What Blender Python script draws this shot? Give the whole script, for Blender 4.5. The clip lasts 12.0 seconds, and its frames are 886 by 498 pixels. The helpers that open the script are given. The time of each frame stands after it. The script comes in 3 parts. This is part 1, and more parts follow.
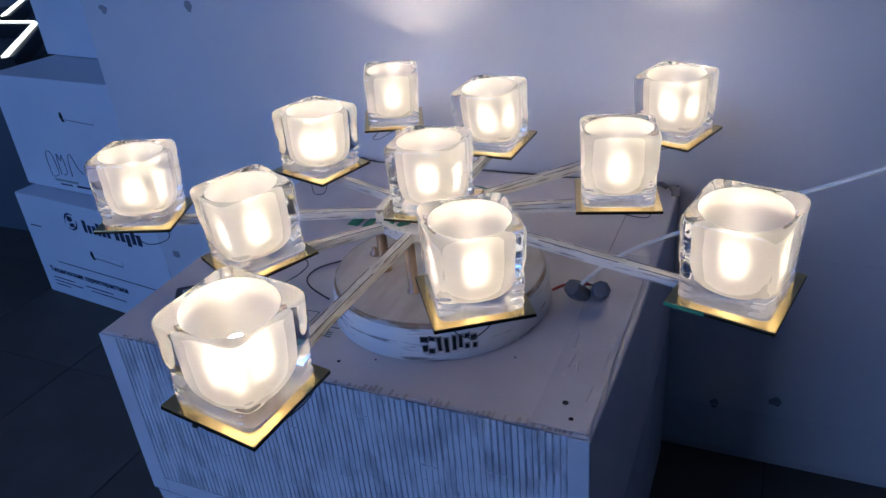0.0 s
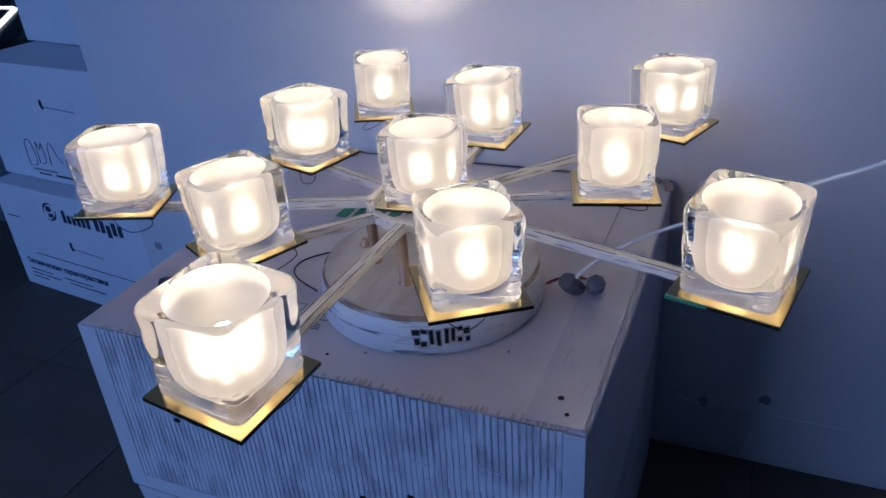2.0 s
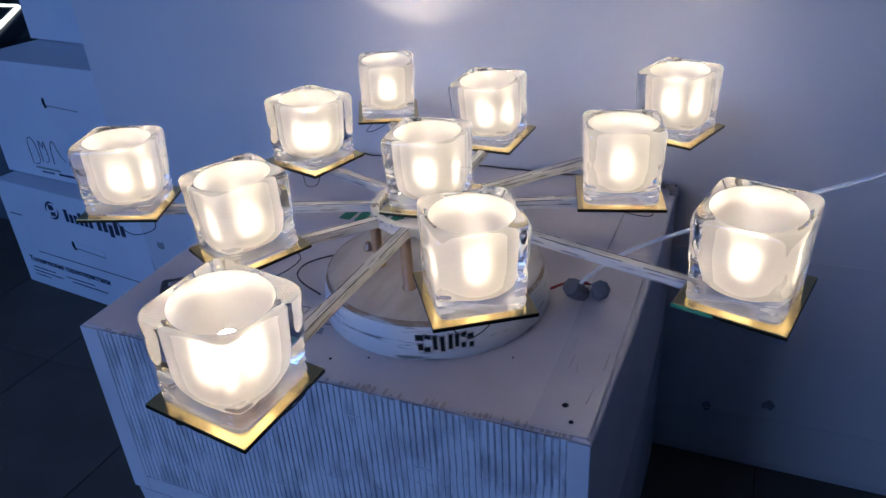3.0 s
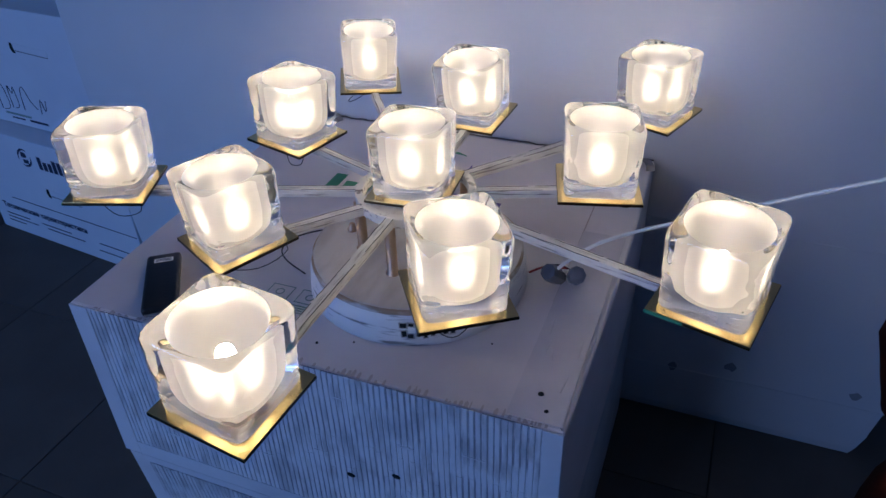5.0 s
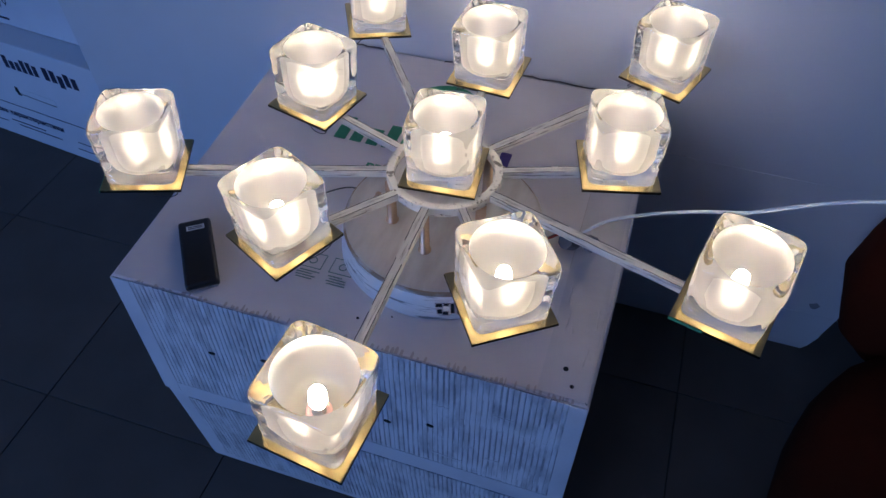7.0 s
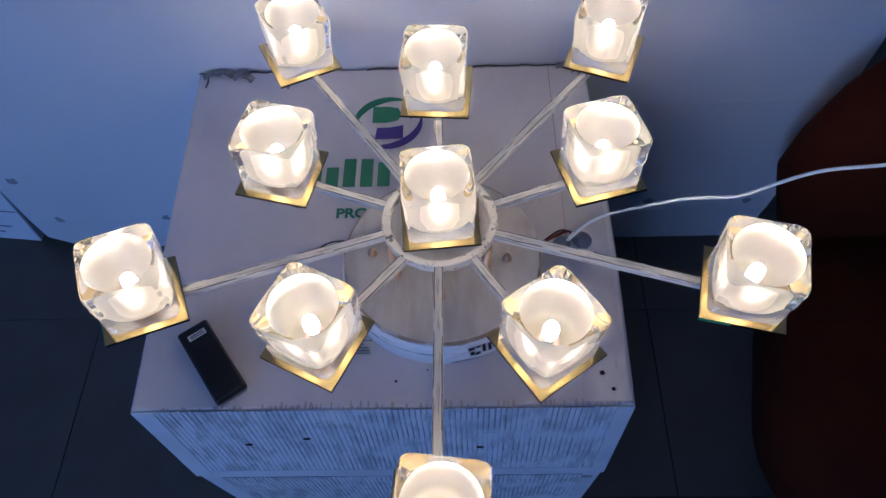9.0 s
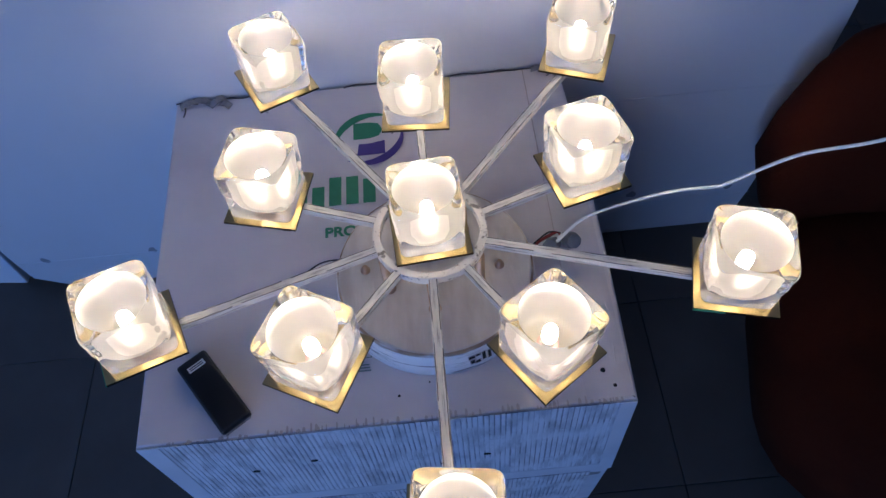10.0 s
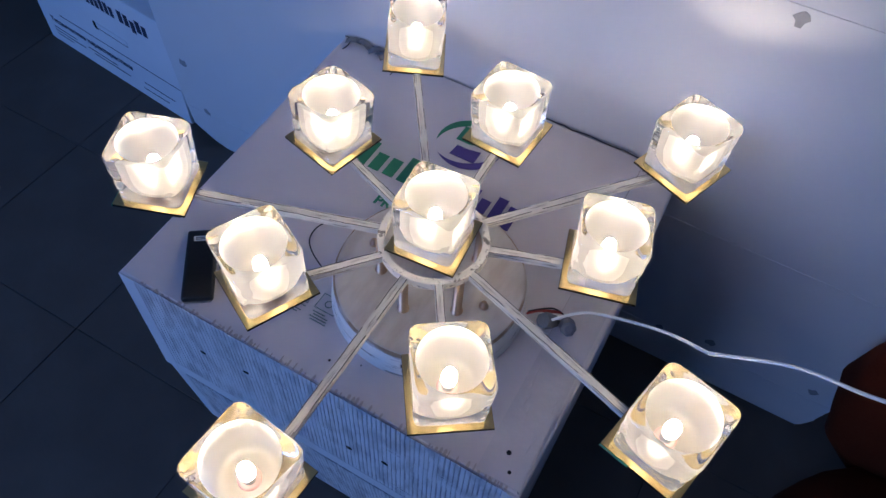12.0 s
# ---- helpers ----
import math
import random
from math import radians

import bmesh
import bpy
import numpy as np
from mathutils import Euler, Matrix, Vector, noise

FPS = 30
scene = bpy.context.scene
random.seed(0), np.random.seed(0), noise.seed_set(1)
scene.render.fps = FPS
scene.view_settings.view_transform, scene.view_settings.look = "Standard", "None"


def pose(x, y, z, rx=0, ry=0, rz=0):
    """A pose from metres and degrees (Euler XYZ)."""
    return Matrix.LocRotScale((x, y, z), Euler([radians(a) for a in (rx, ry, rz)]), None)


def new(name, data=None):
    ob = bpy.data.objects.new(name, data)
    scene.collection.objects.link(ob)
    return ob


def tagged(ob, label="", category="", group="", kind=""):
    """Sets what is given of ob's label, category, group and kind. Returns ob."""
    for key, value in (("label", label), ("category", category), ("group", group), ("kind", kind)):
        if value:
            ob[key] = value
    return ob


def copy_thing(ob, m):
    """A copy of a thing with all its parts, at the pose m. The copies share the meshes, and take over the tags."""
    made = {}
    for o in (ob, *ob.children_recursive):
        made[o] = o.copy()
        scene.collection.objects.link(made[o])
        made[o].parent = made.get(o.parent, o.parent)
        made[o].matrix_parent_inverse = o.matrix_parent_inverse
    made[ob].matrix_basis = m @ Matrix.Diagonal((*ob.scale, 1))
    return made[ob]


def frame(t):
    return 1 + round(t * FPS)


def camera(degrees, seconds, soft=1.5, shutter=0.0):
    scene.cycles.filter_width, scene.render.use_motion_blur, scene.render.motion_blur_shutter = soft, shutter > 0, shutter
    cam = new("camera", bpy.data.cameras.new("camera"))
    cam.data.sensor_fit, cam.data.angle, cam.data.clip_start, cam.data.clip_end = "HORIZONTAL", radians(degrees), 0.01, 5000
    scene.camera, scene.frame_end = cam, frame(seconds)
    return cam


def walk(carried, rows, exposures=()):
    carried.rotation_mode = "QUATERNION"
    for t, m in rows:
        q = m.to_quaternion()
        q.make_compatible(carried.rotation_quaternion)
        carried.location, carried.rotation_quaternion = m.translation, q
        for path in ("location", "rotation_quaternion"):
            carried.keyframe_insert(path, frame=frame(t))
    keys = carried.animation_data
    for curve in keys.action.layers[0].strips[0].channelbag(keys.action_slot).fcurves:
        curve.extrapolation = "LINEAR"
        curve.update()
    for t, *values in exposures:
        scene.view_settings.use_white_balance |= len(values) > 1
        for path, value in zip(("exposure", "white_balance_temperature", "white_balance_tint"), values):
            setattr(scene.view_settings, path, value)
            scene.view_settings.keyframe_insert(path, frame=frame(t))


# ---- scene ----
cam = camera(61.83, 12.0)
# seconds, eye x y z in metres, turn rx ry rz in degrees
PATH = [
    (0.0, 0.3604, -0.7293, 1.0547, 61.86, 4.82, 23.41),
    (0.5, 0.3539, -0.7278, 1.0447, 61.53, 4.39, 23.35),
    (1.0, 0.3493, -0.7235, 1.0393, 61.68, 3.93, 22.63),
    (1.5, 0.3448, -0.7215, 1.0372, 61.68, 3.83, 22.58),
    (2.0, 0.3430, -0.7197, 1.0376, 61.68, 3.62, 22.57),
    (2.5, 0.3421, -0.7199, 1.0418, 61.59, 3.46, 22.66),
    (3.0, 0.3379, -0.7149, 1.0424, 61.58, 3.35, 22.84),
    (4.8, 0.3312, -0.7023, 1.1019, 56.86, 2.18, 22.42),
    (5.0, 0.3256, -0.7025, 1.1176, 55.72, 1.76, 21.46),
    (5.5, 0.2993, -0.7026, 1.1607, 52.46, 2.15, 20.46),
    (6.0, 0.2620, -0.6888, 1.2054, 49.42, 0.35, 19.48),
    (6.5, 0.2306, -0.6796, 1.2540, 45.97, -0.41, 19.41),
    (6.7, 0.2196, -0.6744, 1.2721, 44.32, -0.34, 18.85),
    (8.3, 0.1389, -0.5795, 1.3997, 35.76, 0.33, 12.32),
    (8.5, 0.0946, -0.5683, 1.4117, 34.89, 1.18, 8.76),
    (9.0, 0.0313, -0.5437, 1.4322, 33.43, 2.03, 0.04),
    (9.5, 0.0032, -0.5402, 1.4397, 33.34, 2.84, -3.97),
    (10.0, 0.0225, -0.5406, 1.4410, 33.66, 3.60, -4.49),
    (10.5, 0.0820, -0.5449, 1.4439, 33.89, 3.48, 1.82),
    (11.0, 0.1654, -0.5288, 1.4417, 34.95, 0.76, 14.17),
    (11.5, 0.2297, -0.5158, 1.4377, 35.99, -0.46, 23.57),
    (12.0, 0.2620, -0.5099, 1.4398, 36.11, -2.60, 29.50),
]
EXPOSURES = [(0.0, 0.09), (6.7, 0.05), (8.5, 0.24), (12.0, 0.38)]
walk(cam, [(t, pose(x, y, z, rx, ry, rz)) for t, x, y, z, rx, ry, rz in PATH], EXPOSURES)

# ---- world, daylight from the shop window, exposure ----
world = bpy.data.worlds.new("world")
world.use_nodes = True
scene.world = world
wn = world.node_tree
sky = wn.nodes.new("ShaderNodeTexSky")
sky.sky_type, sky.sun_disc, sky.sun_elevation, sky.sun_rotation = "NISHITA", False, radians(30), radians(200)
wn.nodes["Background"].inputs["Strength"].default_value = 0.05
wn.links.new(sky.outputs["Color"], wn.nodes["Background"].inputs["Color"])

DAY = (0.075, 0.295, 0.955)
LAMP = (1.0, 0.85, 0.645)


def window_light(name, m, w, h, watts):
    d = bpy.data.lights.new(name, "AREA")
    d.shape, d.size, d.size_y, d.energy, d.color = "RECTANGLE", w, h, watts, DAY
    ob = new(name, d)
    ob.matrix_basis = m
    return ob


# ---- materials ----
def material(name, base, rough=0.6, metal=0.0, spots=None, scale=8.0, amount=0.35, grain=0.0, grain_scale=200.0, coord="Object", stretch=(1, 1, 1), spec=0.5, rand=0.0, edge=(0.42, 0.72)):
    """Principled material with large stains (spots colour), fine grain relief and, per object, a little change of value."""
    m = bpy.data.materials.new(name)
    m.use_nodes = True
    nt = m.node_tree
    b = nt.nodes["Principled BSDF"]
    b.inputs["Roughness"].default_value, b.inputs["Metallic"].default_value = rough, metal
    b.inputs["Specular IOR Level"].default_value = spec
    tc = nt.nodes.new("ShaderNodeTexCoord")
    mp = nt.nodes.new("ShaderNodeMapping")
    mp.inputs["Scale"].default_value = stretch
    if coord == "World":
        nt.links.new(nt.nodes.new("ShaderNodeNewGeometry").outputs["Position"], mp.inputs["Vector"])
    else:
        nt.links.new(tc.outputs[coord], mp.inputs["Vector"])
    n1 = nt.nodes.new("ShaderNodeTexNoise")
    n1.inputs["Scale"].default_value, n1.inputs["Detail"].default_value = scale, 6.0
    nt.links.new(mp.outputs["Vector"], n1.inputs["Vector"])
    ramp = nt.nodes.new("ShaderNodeValToRGB")
    ramp.color_ramp.elements[0].position, ramp.color_ramp.elements[1].position = edge
    nt.links.new(n1.outputs["Fac"], ramp.inputs["Fac"])
    mix = nt.nodes.new("ShaderNodeMix")
    mix.data_type = "RGBA"
    sp = spots or tuple(c * 0.75 for c in base)
    mix.inputs["A"].default_value, mix.inputs["B"].default_value = (*base, 1), (*sp, 1)
    sc = nt.nodes.new("ShaderNodeMath")
    sc.operation = "MULTIPLY"
    sc.inputs[1].default_value = amount
    nt.links.new(ramp.outputs["Color"], sc.inputs[0])
    nt.links.new(sc.outputs[0], mix.inputs["Factor"])
    out = mix.outputs["Result"]
    if rand:
        oi = nt.nodes.new("ShaderNodeObjectInfo")
        hsv = nt.nodes.new("ShaderNodeHueSaturation")
        mr = nt.nodes.new("ShaderNodeMapRange")
        mr.inputs["To Min"].default_value, mr.inputs["To Max"].default_value = 1 - rand, 1 + rand
        nt.links.new(oi.outputs["Random"], mr.inputs["Value"])
        nt.links.new(mr.outputs["Result"], hsv.inputs["Value"])
        nt.links.new(out, hsv.inputs["Color"])
        out = hsv.outputs["Color"]
    nt.links.new(out, b.inputs["Base Color"])
    if grain:
        n2 = nt.nodes.new("ShaderNodeTexNoise")
        n2.inputs["Scale"].default_value, n2.inputs["Detail"].default_value = grain_scale, 3.0
        nt.links.new(mp.outputs["Vector"], n2.inputs["Vector"])
        bp = nt.nodes.new("ShaderNodeBump")
        bp.inputs["Strength"].default_value, bp.inputs["Distance"].default_value = grain, 0.002
        nt.links.new(n2.outputs["Fac"], bp.inputs["Height"])
        nt.links.new(bp.outputs["Normal"], b.inputs["Normal"])
    return m


def glass_material():
    m = bpy.data.materials.new("clear_glass")
    m.use_nodes = True
    nt = m.node_tree
    b = nt.nodes["Principled BSDF"]
    b.inputs["Base Color"].default_value = (0.98, 0.985, 0.98, 1)
    b.inputs["Roughness"].default_value, b.inputs["IOR"].default_value, b.inputs["Transmission Weight"].default_value = 0.0, 1.48, 1.0
    n = nt.nodes.new("ShaderNodeTexNoise")
    n.inputs["Scale"].default_value = 45.0
    tc = nt.nodes.new("ShaderNodeTexCoord")
    nt.links.new(tc.outputs["Object"], n.inputs["Vector"])
    bp = nt.nodes.new("ShaderNodeBump")
    bp.inputs["Strength"].default_value, bp.inputs["Distance"].default_value = 0.04, 0.004
    nt.links.new(n.outputs["Fac"], bp.inputs["Height"])
    nt.links.new(bp.outputs["Normal"], b.inputs["Normal"])
    return m


def frosted_material():
    """A thin frosted sheet: part diffuse, part spreading light forward."""
    m = bpy.data.materials.new("frosted_glass")
    m.use_nodes = True
    nt = m.node_tree
    nt.nodes.remove(nt.nodes["Principled BSDF"])
    out = nt.nodes["Material Output"]
    tr = nt.nodes.new("ShaderNodeBsdfTranslucent")
    tr.inputs["Color"].default_value = (0.58, 0.57, 0.555, 1)
    df = nt.nodes.new("ShaderNodeBsdfDiffuse")
    df.inputs["Color"].default_value = (0.46, 0.452, 0.44, 1)
    rf = nt.nodes.new("ShaderNodeBsdfRefraction")
    rf.inputs["Color"].default_value = (0.60, 0.59, 0.575, 1)
    rf.inputs["Roughness"].default_value, rf.inputs["IOR"].default_value = 1.0, 1.28

    def mixed(fac, a, b):
        x = nt.nodes.new("ShaderNodeMixShader")
        x.inputs["Fac"].default_value = fac
        nt.links.new(a.outputs[0], x.inputs[1])
        nt.links.new(b.outputs[0], x.inputs[2])
        return x
    gl = nt.nodes.new("ShaderNodeBsdfGlossy")
    gl.inputs["Color"].default_value = (0.95, 0.95, 0.95, 1)
    gl.inputs["Roughness"].default_value = 0.34
    both = mixed(0.03, mixed(0.34, mixed(0.42, tr, df), rf), gl)
    nt.links.new(both.outputs[0], out.inputs["Surface"])
    return m


def foot_material():
    """Sandblasted glass under the cube: half clear, half spreading."""
    m = bpy.data.materials.new("sandblasted_glass")
    m.use_nodes = True
    nt = m.node_tree
    b = nt.nodes["Principled BSDF"]
    b.inputs["Base Color"].default_value = (0.97, 0.975, 0.97, 1)
    b.inputs["Roughness"].default_value, b.inputs["IOR"].default_value, b.inputs["Transmission Weight"].default_value = 0.14, 1.48, 1.0
    tr = nt.nodes.new("ShaderNodeBsdfDiffuse")
    tr.inputs["Color"].default_value = (0.75, 0.74, 0.73, 1)
    x = nt.nodes.new("ShaderNodeMixShader")
    x.inputs["Fac"].default_value = 0.10
    nt.links.new(b.outputs[0], x.inputs[1])
    nt.links.new(tr.outputs[0], x.inputs[2])
    nt.links.new(x.outputs[0], nt.nodes["Material Output"].inputs["Surface"])
    return m


def glow_material(name, colour, strength):
    m = bpy.data.materials.new(name)
    m.use_nodes = True
    b = m.node_tree.nodes["Principled BSDF"]
    b.inputs["Base Color"].default_value = (0.8, 0.8, 0.8, 1)
    b.inputs["Emission Color"].default_value = (*colour, 1)
    b.inputs["Emission Strength"].default_value = strength
    return m


M_WALL = material("plaster", (0.66, 0.66, 0.67), 0.8, scale=2.0, grain=0.2, grain_scale=90)
M_CEIL = material("ceiling_paint", (0.65, 0.65, 0.66), 0.9, scale=1.0)
M_TILE = material("dark_floor_tile", (0.076, 0.057, 0.045), 0.6, spots=(0.098, 0.076, 0.061), scale=7, amount=0.8, grain=0.25, grain_scale=60, rand=0.12)
M_GROUT = material("grout", (0.04, 0.033, 0.028), 0.9, scale=20)
M_CARTON = material("white_carton", (0.57, 0.57, 0.58), 0.62, spots=(0.49, 0.49, 0.51), scale=3.5, amount=0.5, grain=0.12, grain_scale=55)
M_BOXTOP = material("lavender_white_carton", (0.71, 0.655, 0.65), 0.55, spots=(0.55, 0.49, 0.47), scale=6, amount=0.6, grain=0.15, grain_scale=40)
M_STACK = material("printed_white_carton", (0.62, 0.63, 0.66), 0.6, spots=(0.51, 0.52, 0.57), scale=5, amount=0.5, grain=0.1, grain_scale=60)
M_RIB = material("worn_fluted_board", (0.62, 0.62, 0.64), 0.7, spots=(0.30, 0.30, 0.32), scale=46, amount=0.7, grain=0.5, grain_scale=150, stretch=(1.3, 1, 0.45), coord="World", edge=(0.45, 0.66))
# groove board: dark base broken up by paler patches
M_GROOVE = material("dark_groove", (0.24, 0.24, 0.26), 0.9, spots=(0.60, 0.60, 0.62), scale=11, amount=1.0, stretch=(1, 1, 1.6), edge=(0.45, 0.60))
M_GLASS = glass_material()
M_FROST = frosted_material()
M_FOOT = foot_material()
M_BULB = glow_material("glowing_bulb", LAMP, 29.5)
# added point emitter that throws light patches up onto the carton
M_TIP = glow_material("white_hot_filament", LAMP, 22000.0)
M_GOLD = material("polished_gold", (0.72, 0.55, 0.26), 0.20, 1.0, spots=(0.60, 0.43, 0.17), scale=25, amount=0.5)
M_BRONZE = material("dark_bronze", (0.10, 0.075, 0.035), 0.25, 1.0, spots=(0.05, 0.035, 0.02), scale=40, amount=0.8)
M_GREENGLASS = material("green_glass_edge", (0.06, 0.30, 0.16), 0.1, 0.0, scale=60)
M_PATINA = material("whitewashed_patina", (0.60, 0.58, 0.54), 0.5, spots=(0.09, 0.075, 0.06), scale=75, amount=0.75, grain=0.45, grain_scale=200, stretch=(0.35, 6, 6), edge=(0.54, 0.66))
M_RING = material("whitewashed_ring", (0.62, 0.59, 0.54), 0.5, spots=(0.08, 0.065, 0.055), scale=60, amount=0.9, grain=0.35, grain_scale=160, stretch=(2, 2, 3), edge=(0.56, 0.66))
M_CANTOP = material("whitewashed_wood", (0.60, 0.56, 0.52), 0.55, spots=(0.40, 0.34, 0.29), scale=22, amount=0.55, grain=0.3, grain_scale=120, stretch=(2.0, 0.55, 1), edge=(0.42, 0.66))
M_CANSIDE = material("brushed_white_rim", (0.72, 0.71, 0.69), 0.5, spots=(0.14, 0.13, 0.12), scale=20, amount=0.85, grain=0.2, grain_scale=120, stretch=(1, 1, 9), edge=(0.57, 0.68))
M_BROWNRIM = material("rubbed_brown_edge", (0.30, 0.20, 0.12), 0.6, spots=(0.55, 0.50, 0.44), scale=30, amount=0.9, stretch=(1, 1, 3), edge=(0.45, 0.6))
M_COPPER = material("brushed_copper", (0.52, 0.36, 0.25), 0.38, 1.0, scale=40)
M_BLACK = material("black_plastic", (0.012, 0.012, 0.013), 0.35, scale=40, grain=0.1)
M_HOLE = material("dark_recess", (0.004, 0.004, 0.004), 0.9)
M_STEEL = material("bright_steel", (0.75, 0.75, 0.75), 0.2, 1.0, scale=50)
M_CERAMIC = material("grey_ceramic", (0.24, 0.235, 0.225), 0.5, scale=40)
M_PINK = material("pink_gasket", (0.60, 0.36, 0.33), 0.6, scale=60)
M_SCUFF = material("scuffed_lid_edge", (0.50, 0.43, 0.40), 0.8, spots=(0.36, 0.28, 0.24), scale=40, amount=0.8)
M_CABLE = material("white_cable", (0.72, 0.72, 0.70), 0.45, scale=60)
M_WIRE = material("black_wire", (0.015, 0.015, 0.016), 0.5)
M_REDWIRE = material("red_wire", (0.35, 0.03, 0.02), 0.45)
M_FRONT = material("smooth_white_board", (0.58, 0.58, 0.60), 0.6, spots=(0.40, 0.40, 0.43), scale=9, amount=0.6, grain=0.2, grain_scale=70)
M_SEAM = material("dark_seam", (0.10, 0.09, 0.09), 0.9)
M_GREYB = material("curled_grey_board", (0.27, 0.25, 0.24), 0.8, spots=(0.06, 0.04, 0.03), scale=60, amount=0.8)
M_GREYPL = material("grey_connector", (0.13, 0.135, 0.15), 0.5, scale=60)
M_GREEN = material("green_print", (0.02, 0.22, 0.11), 0.6, scale=60)
M_PURPLE = material("purple_print", (0.06, 0.035, 0.22), 0.6, scale=60)
M_INK = material("dark_ink", (0.012, 0.015, 0.045), 0.6, scale=60)
M_PALEINK = material("faded_green_ink", (0.20, 0.27, 0.24), 0.6, scale=90)
M_LABEL = material("paper_label", (0.7, 0.7, 0.7), 0.6, scale=60)
M_TAPE = material("clear_tape", (0.69, 0.64, 0.64), 0.27, scale=12, amount=0.5, grain=0.3, grain_scale=70)
M_STAIN = material("glue_stain", (0.24, 0.24, 0.25), 0.7, scale=60)
M_RED = material("dark_red_fabric", (0.055, 0.009, 0.003), 0.95, spots=(0.022, 0.004, 0.002), scale=6, amount=0.8, grain=0.5, grain_scale=180, spec=0.1)
M_CAB = material("grey_laminate", (0.10, 0.11, 0.12), 0.5, scale=3, amount=0.5)
M_FRAME = material("black_frame", (0.015, 0.015, 0.016), 0.4)
M_LED = glow_material("led_strip", (0.9, 1.0, 0.97), 2.0)


# ---- mesh helpers ----
def part(name, bm, mat, parent=None, label="", smooth=False):
    me = bpy.data.meshes.new(name)
    bm.normal_update()
    bm.to_mesh(me)
    bm.free()
    for mm in (mat if isinstance(mat, (list, tuple)) else [mat]):
        me.materials.append(mm)
    if smooth:
        for p in me.polygons:
            p.use_smooth = True
    ob = new(name, me)
    if parent:
        ob.parent = parent
    if label:
        tagged(ob, label)
    return ob


def thing(name, x=0.0, y=0.0, z=0.0, rz=0.0, **tags):
    ob = new(name)
    ob.empty_display_size = 0.05
    ob.matrix_basis = pose(x, y, z, 0, 0, rz)
    return tagged(ob, **tags)


def box(sx, sy, sz, cx=0, cy=0, cz=0, bevel=0.0, seg=2, bm=None):
    """A bevelled block centred on cx, cy, cz."""
    b = bmesh.new()
    bmesh.ops.create_cube(b, size=1, matrix=Matrix.LocRotScale((cx, cy, cz), None, (sx, sy, sz)))
    if bevel:
        bmesh.ops.bevel(b, geom=b.edges[:], offset=bevel, segments=seg, affect="EDGES", profile=0.6)
    if bm is None:
        return b
    me = bpy.data.meshes.new("t")
    b.to_mesh(me)
    b.free()
    bm.from_mesh(me)
    bpy.data.meshes.remove(me)
    return bm


def lathe(profile, n=48, close_top=True, close_bottom=True, shape=None):
    """Rings of (radius, z); shape(angle, ring) scales the radius."""
    bm = bmesh.new()
    rings = []
    for k, (r, z) in enumerate(profile):
        ring = []
        for i in range(n):
            a = 2 * math.pi * i / n
            s, dz = shape(a, k) if shape else (1.0, 0.0)
            ring.append(bm.verts.new((r * s * math.cos(a), r * s * math.sin(a), z + dz)))
        rings.append(ring)
    for a, b in zip(rings, rings[1:]):
        for i in range(n):
            j = (i + 1) % n
            bm.faces.new((a[i], a[j], b[j], b[i]))
    if close_bottom:
        bm.faces.new(rings[0][::-1])
    if close_top:
        bm.faces.new(rings[-1])
    return bm


def tube(points, r, n=8, sub=6):
    """A round tube along a smooth line through the points."""
    pts = [Vector(p) for p in points]
    path = []
    for i in range(len(pts) - 1):
        p0, p1, p2, p3 = pts[max(i - 1, 0)], pts[i], pts[i + 1], pts[min(i + 2, len(pts) - 1)]
        for k in range(sub):
            t = k / sub
            path.append(0.5 * (2 * p1 + (p2 - p0) * t + (2 * p0 - 5 * p1 + 4 * p2 - p3) * t * t + (3 * p1 - p0 - 3 * p2 + p3) * t ** 3))
    path.append(pts[-1])
    bm = bmesh.new()
    rings = []
    up = Vector((0.13, 0.27, 1)).normalized()
    for i, p in enumerate(path):
        d = (path[min(i + 1, len(path) - 1)] - path[max(i - 1, 0)]).normalized()
        u = d.cross(up).normalized()
        v = u.cross(d)
        rings.append([bm.verts.new(p + r * (math.cos(2 * math.pi * k / n) * u + math.sin(2 * math.pi * k / n) * v)) for k in range(n)])
    for a, b in zip(rings, rings[1:]):
        for i in range(n):
            bm.faces.new((a[i], a[(i + 1) % n], b[(i + 1) % n], b[i]))
    bm.faces.new(rings[0][::-1])
    bm.faces.new(rings[-1])
    return bm


def bmesh_solid(bm, t):
    r = bmesh.ops.extrude_face_region(bm, geom=bm.faces[:])
    bmesh.ops.translate(bm, vec=(0, 0, t), verts=[v for v in r["geom"] if isinstance(v, bmesh.types.BMVert)])
    bmesh.ops.recalc_face_normals(bm, faces=bm.faces[:])
    return bm


def flat(outline, z0, z1):
    """A thin slab over an outline of (x, y)."""
    bm = bmesh.new()
    lo = [bm.verts.new((x, y, z0)) for x, y in outline]
    hi = [bm.verts.new((x, y, z1)) for x, y in outline]
    n = len(outline)
    bm.faces.new(hi)
    bm.faces.new(lo[::-1])
    for i in range(n):
        bm.faces.new((lo[i], lo[(i + 1) % n], hi[(i + 1) % n], hi[i]))
    return bm


# ---- the room ----
X0, X1, Y0, Y1, HIGH = -3.2, 2.6, -3.4, 2.4, 2.8
TOP = 0.555


def wall(name, sx, sy, sz, cx, cy, cz):
    return tagged(part(name, box(sx, sy, sz, cx, cy, cz), M_WALL), "plain grey plaster wall of the shop", "wall", kind="structure")


